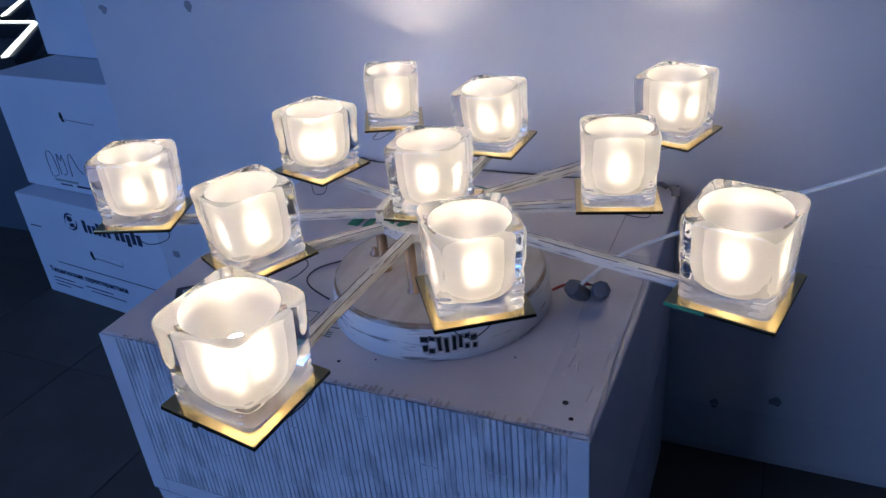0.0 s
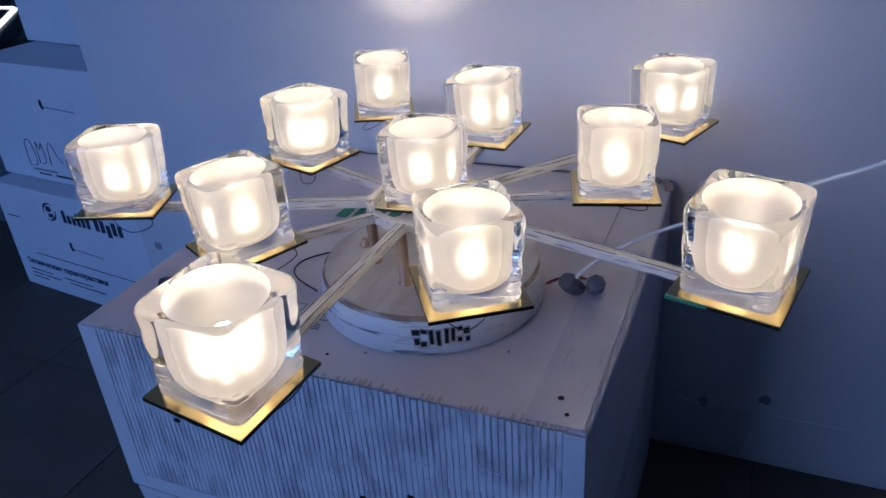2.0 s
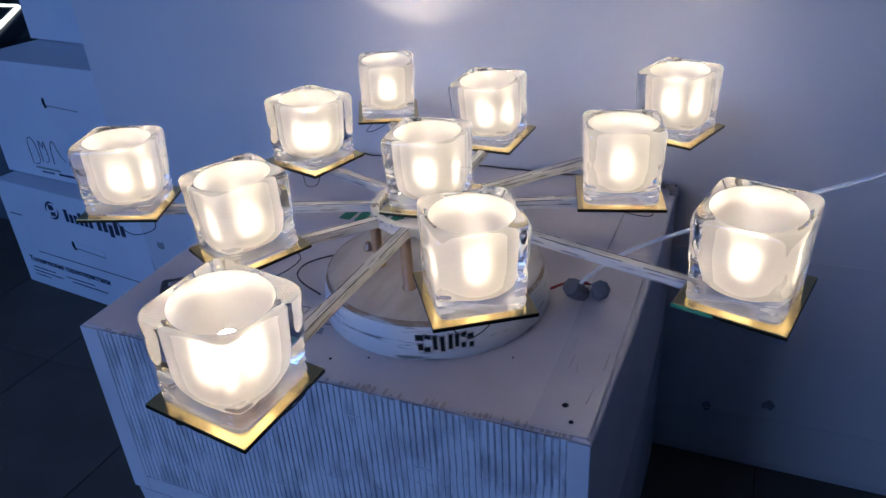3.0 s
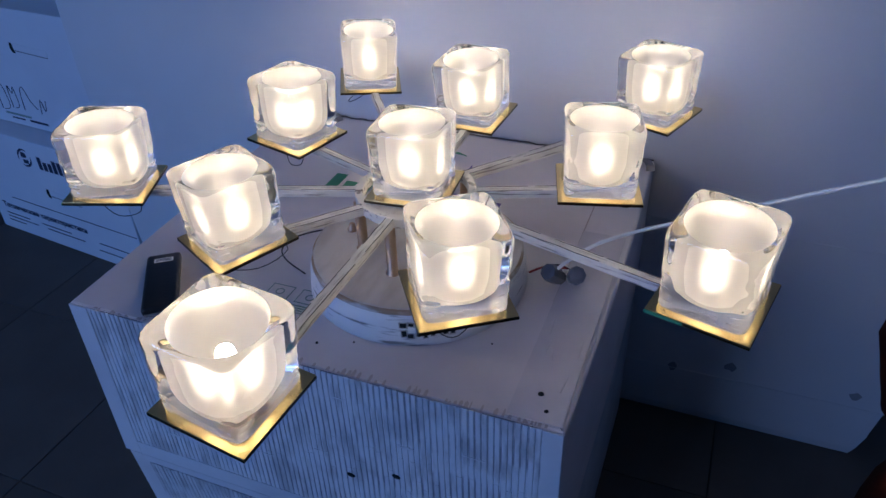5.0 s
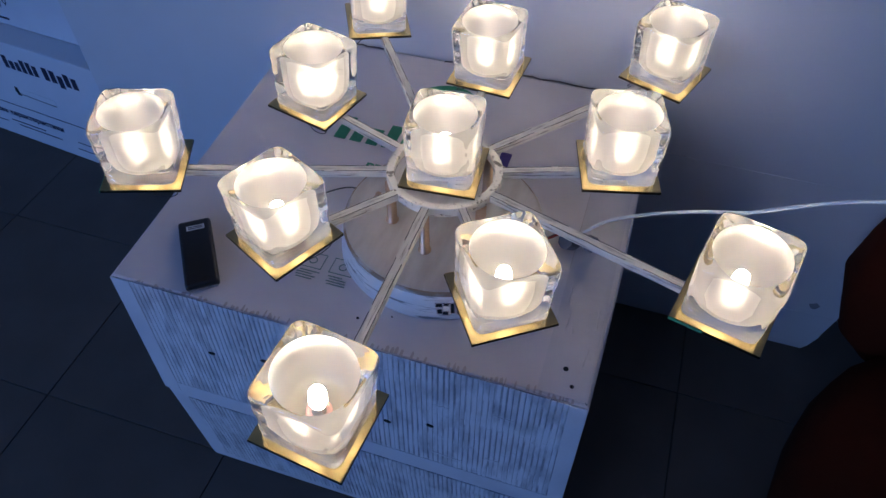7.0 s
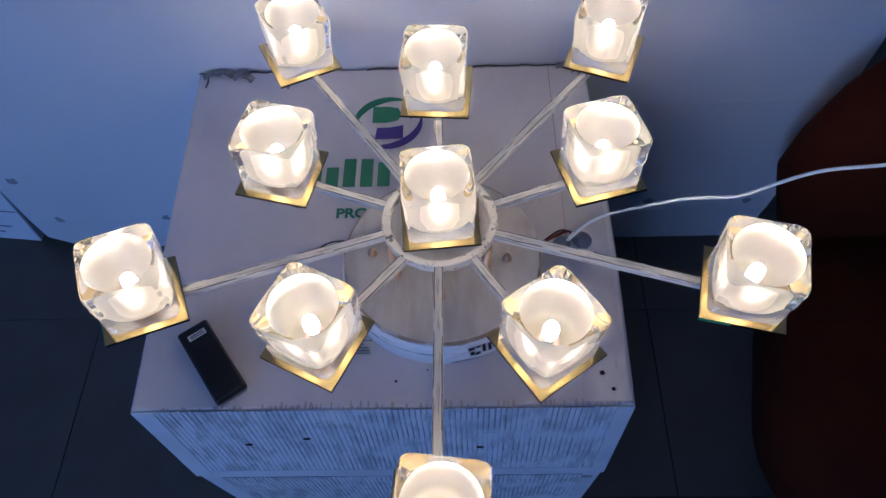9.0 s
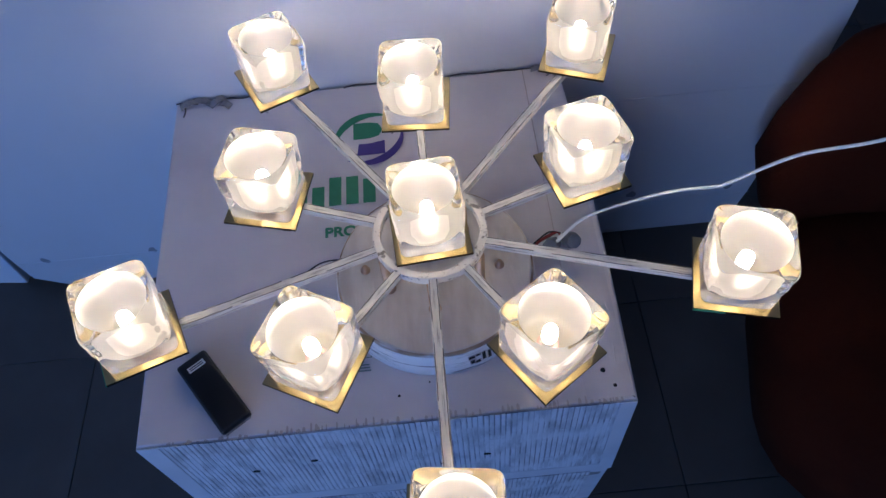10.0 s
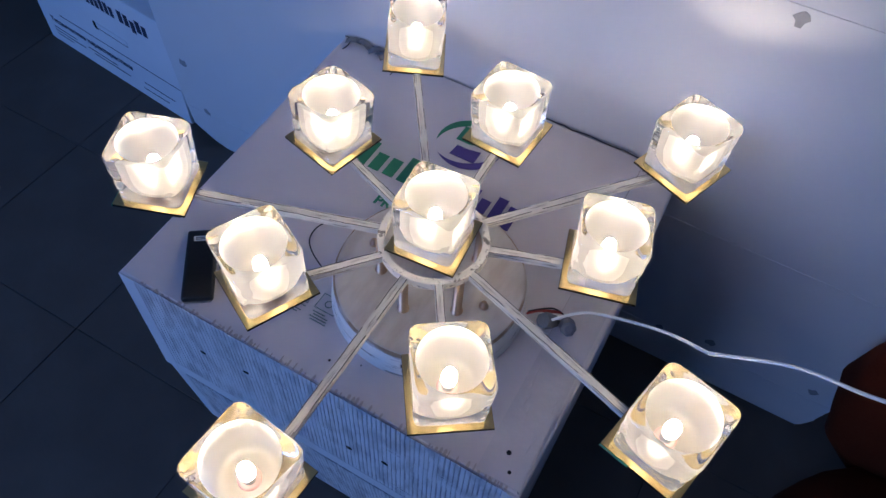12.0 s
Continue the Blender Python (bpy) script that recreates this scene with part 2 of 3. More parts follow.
floor = tagged(part("floor", box(X1 - X0, Y1 - Y0, 0.05, (X0 + X1) / 2, (Y0 + Y1) / 2, -0.029), M_GROUT), "dark ceramic tile floor with thin dark joints", "floor", kind="structure")
tagged(part("ceiling", box(X1 - X0, Y1 - Y0, 0.1, (X0 + X1) / 2, (Y0 + Y1) / 2, HIGH + 0.05), M_CEIL), "plain pale ceiling", "ceiling", kind="structure")
wall("wall_north", X1 - X0 + 0.4, 0.2, HIGH, (X0 + X1) / 2, Y1 + 0.1, HIGH / 2)
wall("wall_east", 0.2, Y1 - Y0, HIGH, X1 + 0.1, (Y0 + Y1) / 2, HIGH / 2)
# the south wall has one wide shop window
WZ0, WZ1, WX0, WX1 = 0.35, 2.3, -2.75, -0.55
for nm, a, b in (("wall_south", X0 - 0.2, WX0), ("wall_south.001", WX1, X1 + 0.2)):
    wall(nm, b - a, 0.2, HIGH, (a + b) / 2, Y0 - 0.1, HIGH / 2)
wall("wall_south.002", WX1 - WX0, 0.2, WZ0, (WX0 + WX1) / 2, Y0 - 0.1, WZ0 / 2)
wall("wall_south.003", WX1 - WX0, 0.2, HIGH - WZ1, (WX0 + WX1) / 2, Y0 - 0.1, (HIGH + WZ1) / 2)
wall("wall_west", 0.2, Y1 - Y0, HIGH, X0 - 0.1, (Y0 + Y1) / 2, HIGH / 2)
window_light("window_daylight", pose((WX0 + WX1) / 2, Y0 - 0.02, (WZ0 + WZ1) / 2, 90, 0, 0), WX1 - WX0 - 0.05, WZ1 - WZ0 - 0.05, 57)

# ---- cardboard boxes under the chandelier ----
BX0, BX1, BY0, BY1 = -0.3965, 0.2388, -0.2008, 0.408
BMID = 0.282


def lettering(text, size, mat, parent, m, width=None, name="lettering", bold=0.0):
    """A line of letters in the built-in font, as a thin mesh lying in the xy plane of m, its lower left corner at the origin."""
    c = bpy.data.curves.new("t", "FONT")
    c.body, c.size, c.extrude, c.offset = text, size, 0.0003, bold
    o = bpy.data.objects.new("t", c)
    me = bpy.data.meshes.new_from_object(o)
    bpy.data.objects.remove(o)
    bpy.data.curves.remove(c)
    xs = [v.co.x for v in me.vertices]
    lo, wide = min(xs), max(xs) - min(xs)
    for v in me.vertices:
        v.co.x = (v.co.x - lo) * (width / wide if width else 1)
    me.materials.append(mat)
    ob = new(name, me)
    ob.parent = parent
    ob.matrix_basis = m
    return ob


def bar(parent, mat, x, y, w, h, m, name="printed_bar", t=0.0006):
    """A flat printed bar at x, y of the plane m."""
    o = part(name, box(w, h, t, x + w / 2, y + h / 2, 0), mat, parent)
    o.matrix_basis = m
    return o


def ring_piece(r0, r1, a0, a1, n=18):
    pts = [(r1 * math.cos(radians(a0 + (a1 - a0) * i / n)), r1 * math.sin(radians(a0 + (a1 - a0) * i / n))) for i in range(n + 1)]
    pts += [(r0(i / n) * math.cos(radians(a0 + (a1 - a0) * i / n)), r0(i / n) * math.sin(radians(a0 + (a1 - a0) * i / n))) for i in range(n, -1, -1)]
    return pts


def printed_logo(parent, m, r, mat_a, mat_b):
    """A round mark: two crescents with a block in each half."""
    for mat, a0 in ((mat_a, 50), (mat_b, 230)):
        o = part("printed_crescent", flat(ring_piece(lambda t: r * (1 - 0.24 * math.sin(math.pi * t)), r, a0, a0 + 150), -0.0003, 0.0003), mat, parent)
        o.matrix_basis = m
    o = part("printed_block", flat([(-0.45 * r, 0.0), (0.0, 0.0), (0.28 * r, 0.08 * r), (0.4 * r, 0.3 * r), (0.28 * r, 0.55 * r), (0.0, 0.62 * r), (-0.45 * r, 0.62 * r)], -0.0003, 0.0003), mat_a, parent)
    o.matrix_basis = m
    o = part("printed_block", flat([(-0.35 * r, -0.62 * r), (0.45 * r, -0.62 * r), (0.45 * r, -0.12 * r), (0.05 * r, -0.2 * r), (-0.3 * r, -0.2 * r)], -0.0003, 0.0003), mat_b, parent)
    o.matrix_basis = m


def name_bars(parent, m, x0, x1, h, mat, tall):
    """Unlettered brand word: one block for each letter."""
    n = len(tall)
    step = (x1 - x0) / n
    for i, k in enumerate(tall):
        bar(parent, mat, x0 + step * i, 0.0 if k > 0 else k * h * 0.3, step * 0.72, h * abs(k) if k > 0 else h * (0.7 - k * 0.3), m)


def bulged_box(z0, z1, n=10):
    """Body of a full box: sides swell a little, the back is wider than the front, edges are blunt."""
    def outline(inset, swell):
        pts = [(BX0 + inset + (BX1 - BX0 - 2 * inset) * i / n, BY0 + 0.001 + inset) for i in range(n)]
        pts += [(BX1 - inset + swell * math.sin(math.pi * i / n) - 0.002 * i / n, BY0 + 0.001 + inset + (BY1 - BY0 - 0.002 - 2 * inset) * i / n) for i in range(n)]
        pts += [(BX1 - 0.002 - inset + (BX0 - 0.022 + inset - BX1 + 0.002 + inset) * i / n, BY1 - 0.001 - inset) for i in range(n)]
        pts += [(BX0 - 0.022 * (1 - i / n) + inset, BY1 - 0.001 - inset - (BY1 - BY0 - 0.002 - 2 * inset) * i / n) for i in range(n)]
        return pts
    bm = bmesh.new()
    rings = []
    for z, inset, swell in ((z0, 0.004, 0.002), (z0 + 0.003, 0.001, 0.003), ((z0 + z1) / 2, 0.0, 0.008), (z1 - 0.003, 0.0, 0.006), (z1 - 0.001, 0.0012, 0.006), (z1, 0.0035, 0.006)):
        rings.append([bm.verts.new((x, y, z)) for x, y in outline(inset, swell)])
    m = len(rings[0])
    for a, c in zip(rings, rings[1:]):
        for i in range(m):
            bm.faces.new((a[i], a[(i + 1) % m], c[(i + 1) % m], c[i]))
    bm.faces.new(rings[0][::-1])
    bm.faces.new(rings[-1])
    return bm


def flutes(parent, x0, x1, z0, z1, lean, y0):
    """Raised paper ribs side by side on a dark groove board; lean: how far the foot stands back."""
    tilt = math.degrees(math.atan2(lean, z1 - z0))
    m = pose(0, y0 + lean, z0, tilt, 0, 0)
    tall = math.hypot(z1 - z0, lean)
    o = part("backing", box(x1 - x0, 0.001, tall, (x0 + x1) / 2, 0.0005, tall / 2), M_GROOVE, parent, "dark, patchy grooves of the fluted front")
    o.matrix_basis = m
    n = round((x1 - x0) / 0.0072)
    pitch = (x1 - x0) / n
    meshes = []
    for k in range(8):
        q = bmesh.new()
        cut = random.uniform(0.3, 0.6)
        for a, c in ((0.0, cut), (cut, 1.0)):
            box(pitch * random.uniform(0.62, 0.84), 0.0017, (c - a) * tall, random.uniform(-0.0004, 0.0004), 0, (a + c) / 2 * tall, 0.0008, 2, q)
        mm = bpy.data.meshes.new("flute")
        q.to_mesh(mm)
        q.free()
        mm.materials.append(M_RIB)
        meshes.append(mm)
    for i in range(n):
        o = new("flute", random.choice(meshes))
        o.parent = parent
        o.matrix_basis = m @ pose(x0 + pitch * (i + 0.5) + random.uniform(-0.0004, 0.0004), 0, random.uniform(-0.0015, 0.0010))


def upper_box():
    b = thing("cardboard_box", label="worn white cardboard box with a fluted front, lid shut", category="cardboard box")
    w, d, h = BX1 - BX0, BY1 - BY0, TOP - BMID
    part("body", bulged_box(BMID, TOP - 0.002), M_BOXTOP, b)
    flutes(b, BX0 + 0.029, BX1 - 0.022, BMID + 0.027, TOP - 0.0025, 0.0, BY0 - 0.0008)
    for x, sw in ((BX0 + 0.0148, 0.0285), (BX1 - 0.0112, 0.0215)):
        part("edge_strip", box(sw, 0.003, h - 0.004, x, BY0 - 0.0005, BMID + h / 2 - 0.001, 0.001), M_FRONT, b)
    part("edge_strip", box(w - 0.0512, 0.003, 0.0255, BX0 + 0.0292 + (w - 0.0512) / 2, BY0 - 0.0005, BMID + 0.0135, 0.001), M_FRONT, b)
    # pale smears of torn paper and tape left on the flutes
    for i in range(14):
        ln, hh = random.uniform(0.008, 0.05), random.uniform(0.001, 0.004)
        x, z = random.uniform(BX0 + 0.05, BX1 - 0.06 - ln), random.uniform(BMID + 0.03, TOP - 0.03)
        n = 9
        top = [(ln * k / n, hh * random.uniform(0.3, 1.0)) for k in range(n, -1, -1)]
        low = [(ln * k / n, -hh * random.uniform(0.1, 0.6)) for k in range(n + 1)]
        o = part("paper_smear", flat(low + top, 0, 0.0004), M_FRONT, b)
        o.matrix_basis = pose(x, BY0 - 0.0016, z, 90, random.uniform(-3, 3), 0)
    # scuffed brown board along the lid's front edge
    for i in range(150):
        if random.random() < 0.4:
            continue
        x = BX0 + 0.04 + (w - 0.05) * i / 150 + random.uniform(-0.003, 0.003)
        sx, sy = random.uniform(0.0015, 0.005), random.uniform(0.003, 0.012) * (1.0 if i > 30 else 0.5)
        q = flat([(0, 0), (sx, 0), (sx * 0.9, sy * 0.7), (sx * 0.5, sy), (sx * 0.1, sy * 0.8)], 0, 0.0004)
        part("scuff", q, M_SCUFF, b).location = (x, BY0 + 0.0006, TOP - 0.0012 + random.uniform(0, 0.0003))
    # lid seam, tape along the right edge, dents
    part("lid_seam", box(0.0014, BY1 - 0.0, 0.0008, 0.176, BY1 / 2, TOP - 0.0012), M_SCUFF, b)
    part("tape", box(0.058, 0.36, 0.0008, 0.205, -0.015, TOP - 0.0006), M_TAPE, b, "strip of clear packing tape")
    for x, y, ln, rz in ((0.186, -0.045, 0.034, 4), (0.191, -0.084, 0.03, -3), (0.199, -0.096, 0.016, 8), (0.226, -0.075, 0.03, 2), (0.222, -0.135, 0.028, -4)):
        q = box(0.0016, ln, 0.0012, 0, 0, 0, 0.0005, 2)
        part("tape_wrinkle", q, M_TAPE, b).matrix_basis = pose(x, y, TOP + 0.0001, 0, 0, rz)
    for x, y, r in ((0.2025, -0.157, 0.0034), (0.214, -0.179, 0.0026), (-0.02, -0.15, 0.0012), (0.13, -0.10, 0.0012), (-0.06, -0.165, 0.002)):
        q = bmesh.new()
        bmesh.ops.create_cone(q, cap_ends=True, segments=9, radius1=r, radius2=r * 0.8, depth=0.0008)
        part("puncture", q, M_HOLE, b).location = (x, y, TOP + 0.0002)
    for x, z in ((-0.015, 0.387), (0.047, 0.410), (-0.275, 0.431), (-0.19, 0.452)):
        q = bmesh.new()
        bmesh.ops.create_cone(q, cap_ends=True, segments=9, radius1=0.0042, radius2=0.0042, depth=0.001)
        o = part("puncture", q, M_HOLE, b)
        o.matrix_basis = pose(x, BY0 - 0.0026, z, 90, random.uniform(-30, 30), 0) @ Matrix.Diagonal((1.3, 0.75, 1, 1))
    o = part("crease", box(0.0014, 0.074, 0.0007, 0, 0, 0, 0.0002, 1), M_STAIN, b)
    o.matrix_basis = pose(0.2125, -0.1685, TOP - 0.0006, 0, 0, 38)
    o = part("crease", box(0.0012, 0.11, 0.0007, 0, 0, 0, 0.0002, 1), M_SCUFF, b)
    o.matrix_basis = pose(0.228, -0.10, TOP - 0.0006, 0, 0, 3)
    # printed mark and words on the lid
    z = TOP - 0.0004
    printed_logo(b, pose(-0.089, 0.282, z), 0.056, M_GREEN, M_PURPLE)
    name_bars(b, pose(0, 0.152, z), -0.232, -0.074, 0.055, M_GREEN, (1.0, 0.68, 0.7, 1.0, 0.98, 0.85))
    name_bars(b, pose(0, 0.152, z), -0.064, 0.052, 0.055, M_PURPLE, (1.0, 0.95, -0.9, 1.0, 0.85))
    lettering("PROF", 0.024, M_GREEN, b, pose(-0.158, 0.0945, z), 0.0595, bold=0.0008)
    for k in range(6):
        bar(b, M_GREEN, -0.093 + 0.0165 * k, 0.0945, 0.011, 0.0175, pose(0, 0, z))
    for cx, cy in ((-0.153, -0.094), (-0.110, -0.094)):
        m = pose(cx, cy, z, 0, 0, 0)
        for x, y, ww, hh in ((-0.016, 0.012, 0.032, 0.0012), (-0.016, -0.0132, 0.032, 0.0012), (-0.016, -0.012, 0.0012, 0.024), (0.0148, -0.012, 0.0012, 0.024)):
            bar(b, M_PALEINK, x, y, ww, hh, m)
        o = part("printed_sun", flat(ring_piece(lambda t: 0.0045, 0.006, 0, 359), -0.0003, 0.0003), M_PALEINK, b)
        o.matrix_basis = m
        for k in range(4):
            bar(b, M_PALEINK, -0.014 + random.uniform(0, 0.004), -0.0195 - 0.0042 * k, random.uniform(0.018, 0.028), 0.0017, m)
    return b


def lower_box():
    b = thing("cardboard_box", label="plain white cardboard box standing on the tiles under another", category="cardboard box")
    bm = bmesh.new()
    rows = []
    for z, f in ((0.0, BY0 + 0.029), (0.02, BY0 + 0.026), (BMID - 0.002, BY0 + 0.001)):
        rows.append([bm.verts.new(p) for p in ((BX0 + 0.0005, f, z), (BX1 - 0.001, f, z), (BX1 - 0.001, BY1 - 0.01, z), (BX0 + 0.0005, BY1 - 0.01, z))])
    for r, q in zip(rows, rows[1:]):
        for i in range(4):
            bm.faces.new((r[i], r[(i + 1) % 4], q[(i + 1) % 4], q[i]))
    bm.faces.new(rows[0][::-1])
    bm.faces.new(rows[-1])
    bmesh.ops.bevel(bm, geom=bm.edges[:], offset=0.003, segments=2, affect="EDGES")
    part("body", bm, M_FRONT, b)
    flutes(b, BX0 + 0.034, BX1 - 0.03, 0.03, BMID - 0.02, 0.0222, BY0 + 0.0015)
    q = flat([(0, 0), (0.03, 0.004), (0.034, 0.02), (0.02, 0.034), (0.006, 0.022)], 0, 0.001)
    o = part("torn_patch", q, M_GREYB, b, "torn dark patch of board")
    o.matrix_basis = pose(0.195, BY0 + 0.0035, BMID - 0.045, 84, 0, 0)
    return b


upper_box()
lower_box()

# ---- large white carton behind ----
CY = 0.412


def big_carton():
    c = thing("large_carton", label="large white cardboard carton with stapled flaps", category="carton")
    bm = bmesh.new()
    prof = [(0.0, -0.845, 0.658, 0.014), (0.02, -0.872, 0.664, 0.008), (0.065, -0.930, 0.676, 0.003), (0.125, -0.935, 0.685, 0.0), (0.30, -0.950, 0.705, 0.0), (0.58, -0.962, 0.728, 0.0), (0.98, -0.970, 0.735, 0.0)]
    rows = []
    for z, a, b, dy in prof:
        rows.append([bm.verts.new(p) for p in ((a, CY + dy, z), (b, CY + dy, z), (b, CY + 0.55, z), (a, CY + 0.55, z))])
    for r, s in zip(rows, rows[1:]):
        for i in range(4):
            bm.faces.new((r[i], r[(i + 1) % 4], s[(i + 1) % 4], s[i]))
    bm.faces.new(rows[0][::-1])
    bm.faces.new(rows[-1])
    bmesh.ops.bevel(bm, geom=[e for e in bm.edges if abs(e.verts[0].co.z - e.verts[1].co.z) > 0.05], offset=0.004, segments=2, affect="EDGES")
    part("body", bm, M_CARTON, c)
    for x0, x1, z in ((-0.93, 0.685, 0.1255), (0.05, 0.715, 0.447), (-0.96, 0.715, 0.893)):
        part("crease", box(x1 - x0, 0.0012, 0.0016, (x0 + x1) / 2, CY - 0.0004, z, 0.0003, 1), M_CARTON, c)
    for x, z in ((-0.906, 0.836), (-0.685, 0.838), (0.292, 0.875), (0.325, 0.128), (0.425, 0.156), (0.633, 0.153), (-0.865, 0.130), (-0.627, 0.133), (-0.90, 0.27)):
        bm = bmesh.new()
        bmesh.ops.create_circle(bm, cap_ends=True, segments=9, radius=0.011)
        for v in bm.verts:
            v.co *= random.uniform(0.55, 1.2)
        o = part("staple_mark", bmesh_solid(bm, 0.0006), M_STAIN, c)
        o.matrix_basis = pose(x, CY - 0.0002, z, 90, 0, 0)
    return c


big_carton()

# ---- stack of printed boxes ----
def stack_box(x0, y0, z0, w, d, h, rz, label, left=0.0):
    b = thing("cardboard_box", x0, y0, z0, rz, label=label, category="cardboard box", group="stack of printed boxes")
    part("body", box(w + left, d, h - 0.002, (w - left) / 2, d / 2, h / 2, 0.004), M_STACK, b)
    return b


S1 = stack_box(-1.54, 0.512, 0.0, 0.565, 0.5, 0.323, -6.8, "white cardboard box with dark lettering, on the floor", 0.022)
S2 = stack_box(-1.572, 0.573, 0.323, 0.565, 0.45, 0.318, -6.0, "white cardboard box with a hand slot, stacked on another")
stack_box(-1.576, 0.772, 0.641, 0.50, 0.36, 0.40, -9.4, "plain white cardboard box on top of the stack")
face = pose(0, -0.0004, 0, 90, 0, 0)
printed_logo(S1, face @ pose(0.207, 0.268, 0), 0.026, M_INK, M_INK)
name_bars(S1, face @ pose(0, 0.246, 0), 0.258, 0.372, 0.036, M_INK, (1.0, 0.68, 0.7, 1.0, 0.98, 0.85))
name_bars(S1, face @ pose(0, 0.246, 0), 0.386, 0.497, 0.036, M_INK, (1.0, 0.95, -0.9, 1.0, 0.85))
lettering("Технические характеристики", 0.022, M_INK, S1, face @ pose(0.018, 0.078, 0), 0.345, bold=0.0007)
bar(S1, M_INK, 0.075, 0.117, 0.485, 0.0022, face)
for k, (x, w) in enumerate(((0.02, 0.10), (0.02, 0.13), (0.02, 0.07), (0.17, 0.12), (0.19, 0.15), (0.39, 0.10), (0.40, 0.12))):
    bar(S1, M_INK, x, 0.056 - 0.012 * (k % 3), w, 0.003, face)
bar(S1, M_INK, -0.0 + 0.003, 0.224, 0.05, 0.003, face)


def hand_slot(parent, x, z):
    """A die-cut grip hole with its flap pushed in."""
    m = face @ pose(x, z, 0, 0, 0, -2)
    q = flat([(0, 0.004), (0.006, -0.007), (0.016, -0.007), (0.013, 0.004), (0.010, 0.018), (0.002, 0.018)], -0.0005, 0.0003)
    o = part("hand_slot", q, M_HOLE, parent, "dark grip hole")
    o.matrix_basis = m
    o = part("slot_edge", box(0.118, 0.0026, 0.0016, 0.073, -0.0005, 0.0, 0.0004, 1), M_STAIN, parent)
    o.matrix_basis = m
    o = part("slot_flap", box(0.120, 0.016, 0.002, 0.074, 0.010, 0.0, 0.0006, 1), M_STACK, parent)
    o.matrix_basis = m


hand_slot(S1, 0.247, 0.168)
hand_slot(S2, 0.256, 0.214)
# outline pictograms on the middle box
for pts in (((0.135, 0.04), (0.135, 0.10), (0.15, 0.115), (0.165, 0.10), (0.168, 0.05), (0.14, 0.04)), ((0.18, 0.05), (0.183, 0.11), (0.195, 0.09), (0.205, 0.11), (0.208, 0.06), (0.19, 0.05)),
            ((0.225, 0.05), (0.23, 0.10), (0.245, 0.115), (0.26, 0.08), (0.28, 0.06)), ((0.29, 0.05), (0.30, 0.09), (0.31, 0.06), (0.32, 0.09))):
    q = tube([(x, -0.0003, z) for x, z in pts], 0.0011, 5, 3)
    part("printed_outline", q, M_INK, S2)
bar(S2, M_PALEINK, 0.14, 0.028, 0.10, 0.006, face)
bar(S2, M_INK, 0.16, 0.018, 0.05, 0.004, face)
bar(S2, M_INK, 0.23, 0.018, 0.07, 0.006, face)

# ---- square frame lamp lying behind the stack ----
frame_lamp = thing("frame_lamp", -2.06, 1.146, 0.60, 0, label="black square frame lamp with bright white strips, on a dark cabinet", category="lamp")
for m, ln in ((pose(0, 0, 0, 0, 0, 180), 0.55), (pose(0, 0, 0, 0, 0, -48), 0.62), (pose(-0.30, 0.10, 0, 0, 0, 132), 0.5)):
    o = part("frame_bar", box(ln, 0.055, 0.05, ln / 2, 0, 0.025, 0.003, 1), M_FRAME, frame_lamp)
    o.matrix_basis = m
    o = part("light_strip", box(ln - 0.03, 0.018, 0.006, ln / 2, 0, 0.0525, 0.001, 1), M_LED, frame_lamp, "bright white strip")
    o.matrix_basis = m
cab = thing("cabinet", -2.35, 1.25, 0.0, label="low dark cabinet behind the stack of boxes", category="cabinet")
part("body", box(1.1, 1.0, 0.57, -0.05, 0.05, 0.285, 0.005), M_CAB, cab)
part("top", box(1.14, 1.04, 0.026, -0.05, 0.05, 0.586, 0.004), M_CAB, cab)

# ---- chandelier ----
R_LONG, R_SHORT, TURN0 = 0.369, 0.2172, -91.12


def square(a, e):
    """Radius of a rounded square of half width 1 at the angle a."""
    return (abs(math.cos(a)) ** e + abs(math.sin(a)) ** e) ** (-1 / e)


def shade_glass():
    """Outer skin and rim of the cube; the frosted bore closes it on the inside."""
    prof = [(0.0385, 0.0, 8), (0.0400, 0.0012, 9), (0.0408, 0.0035, 10)]
    prof += [(0.0409 + 0.0021 * k / 50, 0.006 + 0.00155 * k, 10) for k in range(50)]
    prof += [(0.0431, 0.0822, 9), (0.0428, 0.0850, 8), (0.0420, 0.0872, 6.5), (0.0408, 0.0881, 4.5), (0.0390, 0.0879, 2.8), (0.0378, 0.0864, 2.0)]
    top = len(prof) - 6

    def shape(a, k):
        s = square(a, prof[k][2])
        z = prof[k][1]
        corner = max(0.0, (s - 1.13) / 0.18)
        # moulded dents in the vertical edges: one long hollow, one under the rim, ripples at the foot
        which = int((a + math.pi / 4) / (math.pi / 2)) % 4
        mid = (0.036, 0.044, 0.032, 0.048)[which]
        dent = 0.030 * math.exp(-((z - mid) / 0.0085) ** 2) + 0.008 * math.exp(-((z - 0.068) / 0.004) ** 2)
        dent += 0.085 * math.exp(-((z - 0.015) / 0.010) ** 2) * (0.5 - 0.5 * math.cos(2 * math.pi * z / 0.0085 + 0.8 * which))
        dent = dent if 2 < k < top else 0.0
        lift = 0.0012 * (s - 1) / 0.3 if top <= k < top + 4 else 0.0
        wave = 1 + 0.0025 * math.sin(3 * a + z * 200) * (1 if 0 < k < top - 5 else 0)
        return s * wave * (1 - dent * corner), lift
    bm = lathe([(r, z * 0.94) for r, z, e in prof], 128, close_top=False, shape=shape)
    for f in bm.faces:
        if f.calc_center_median().z < 0.0006:
            f.material_index = 1
    return bm


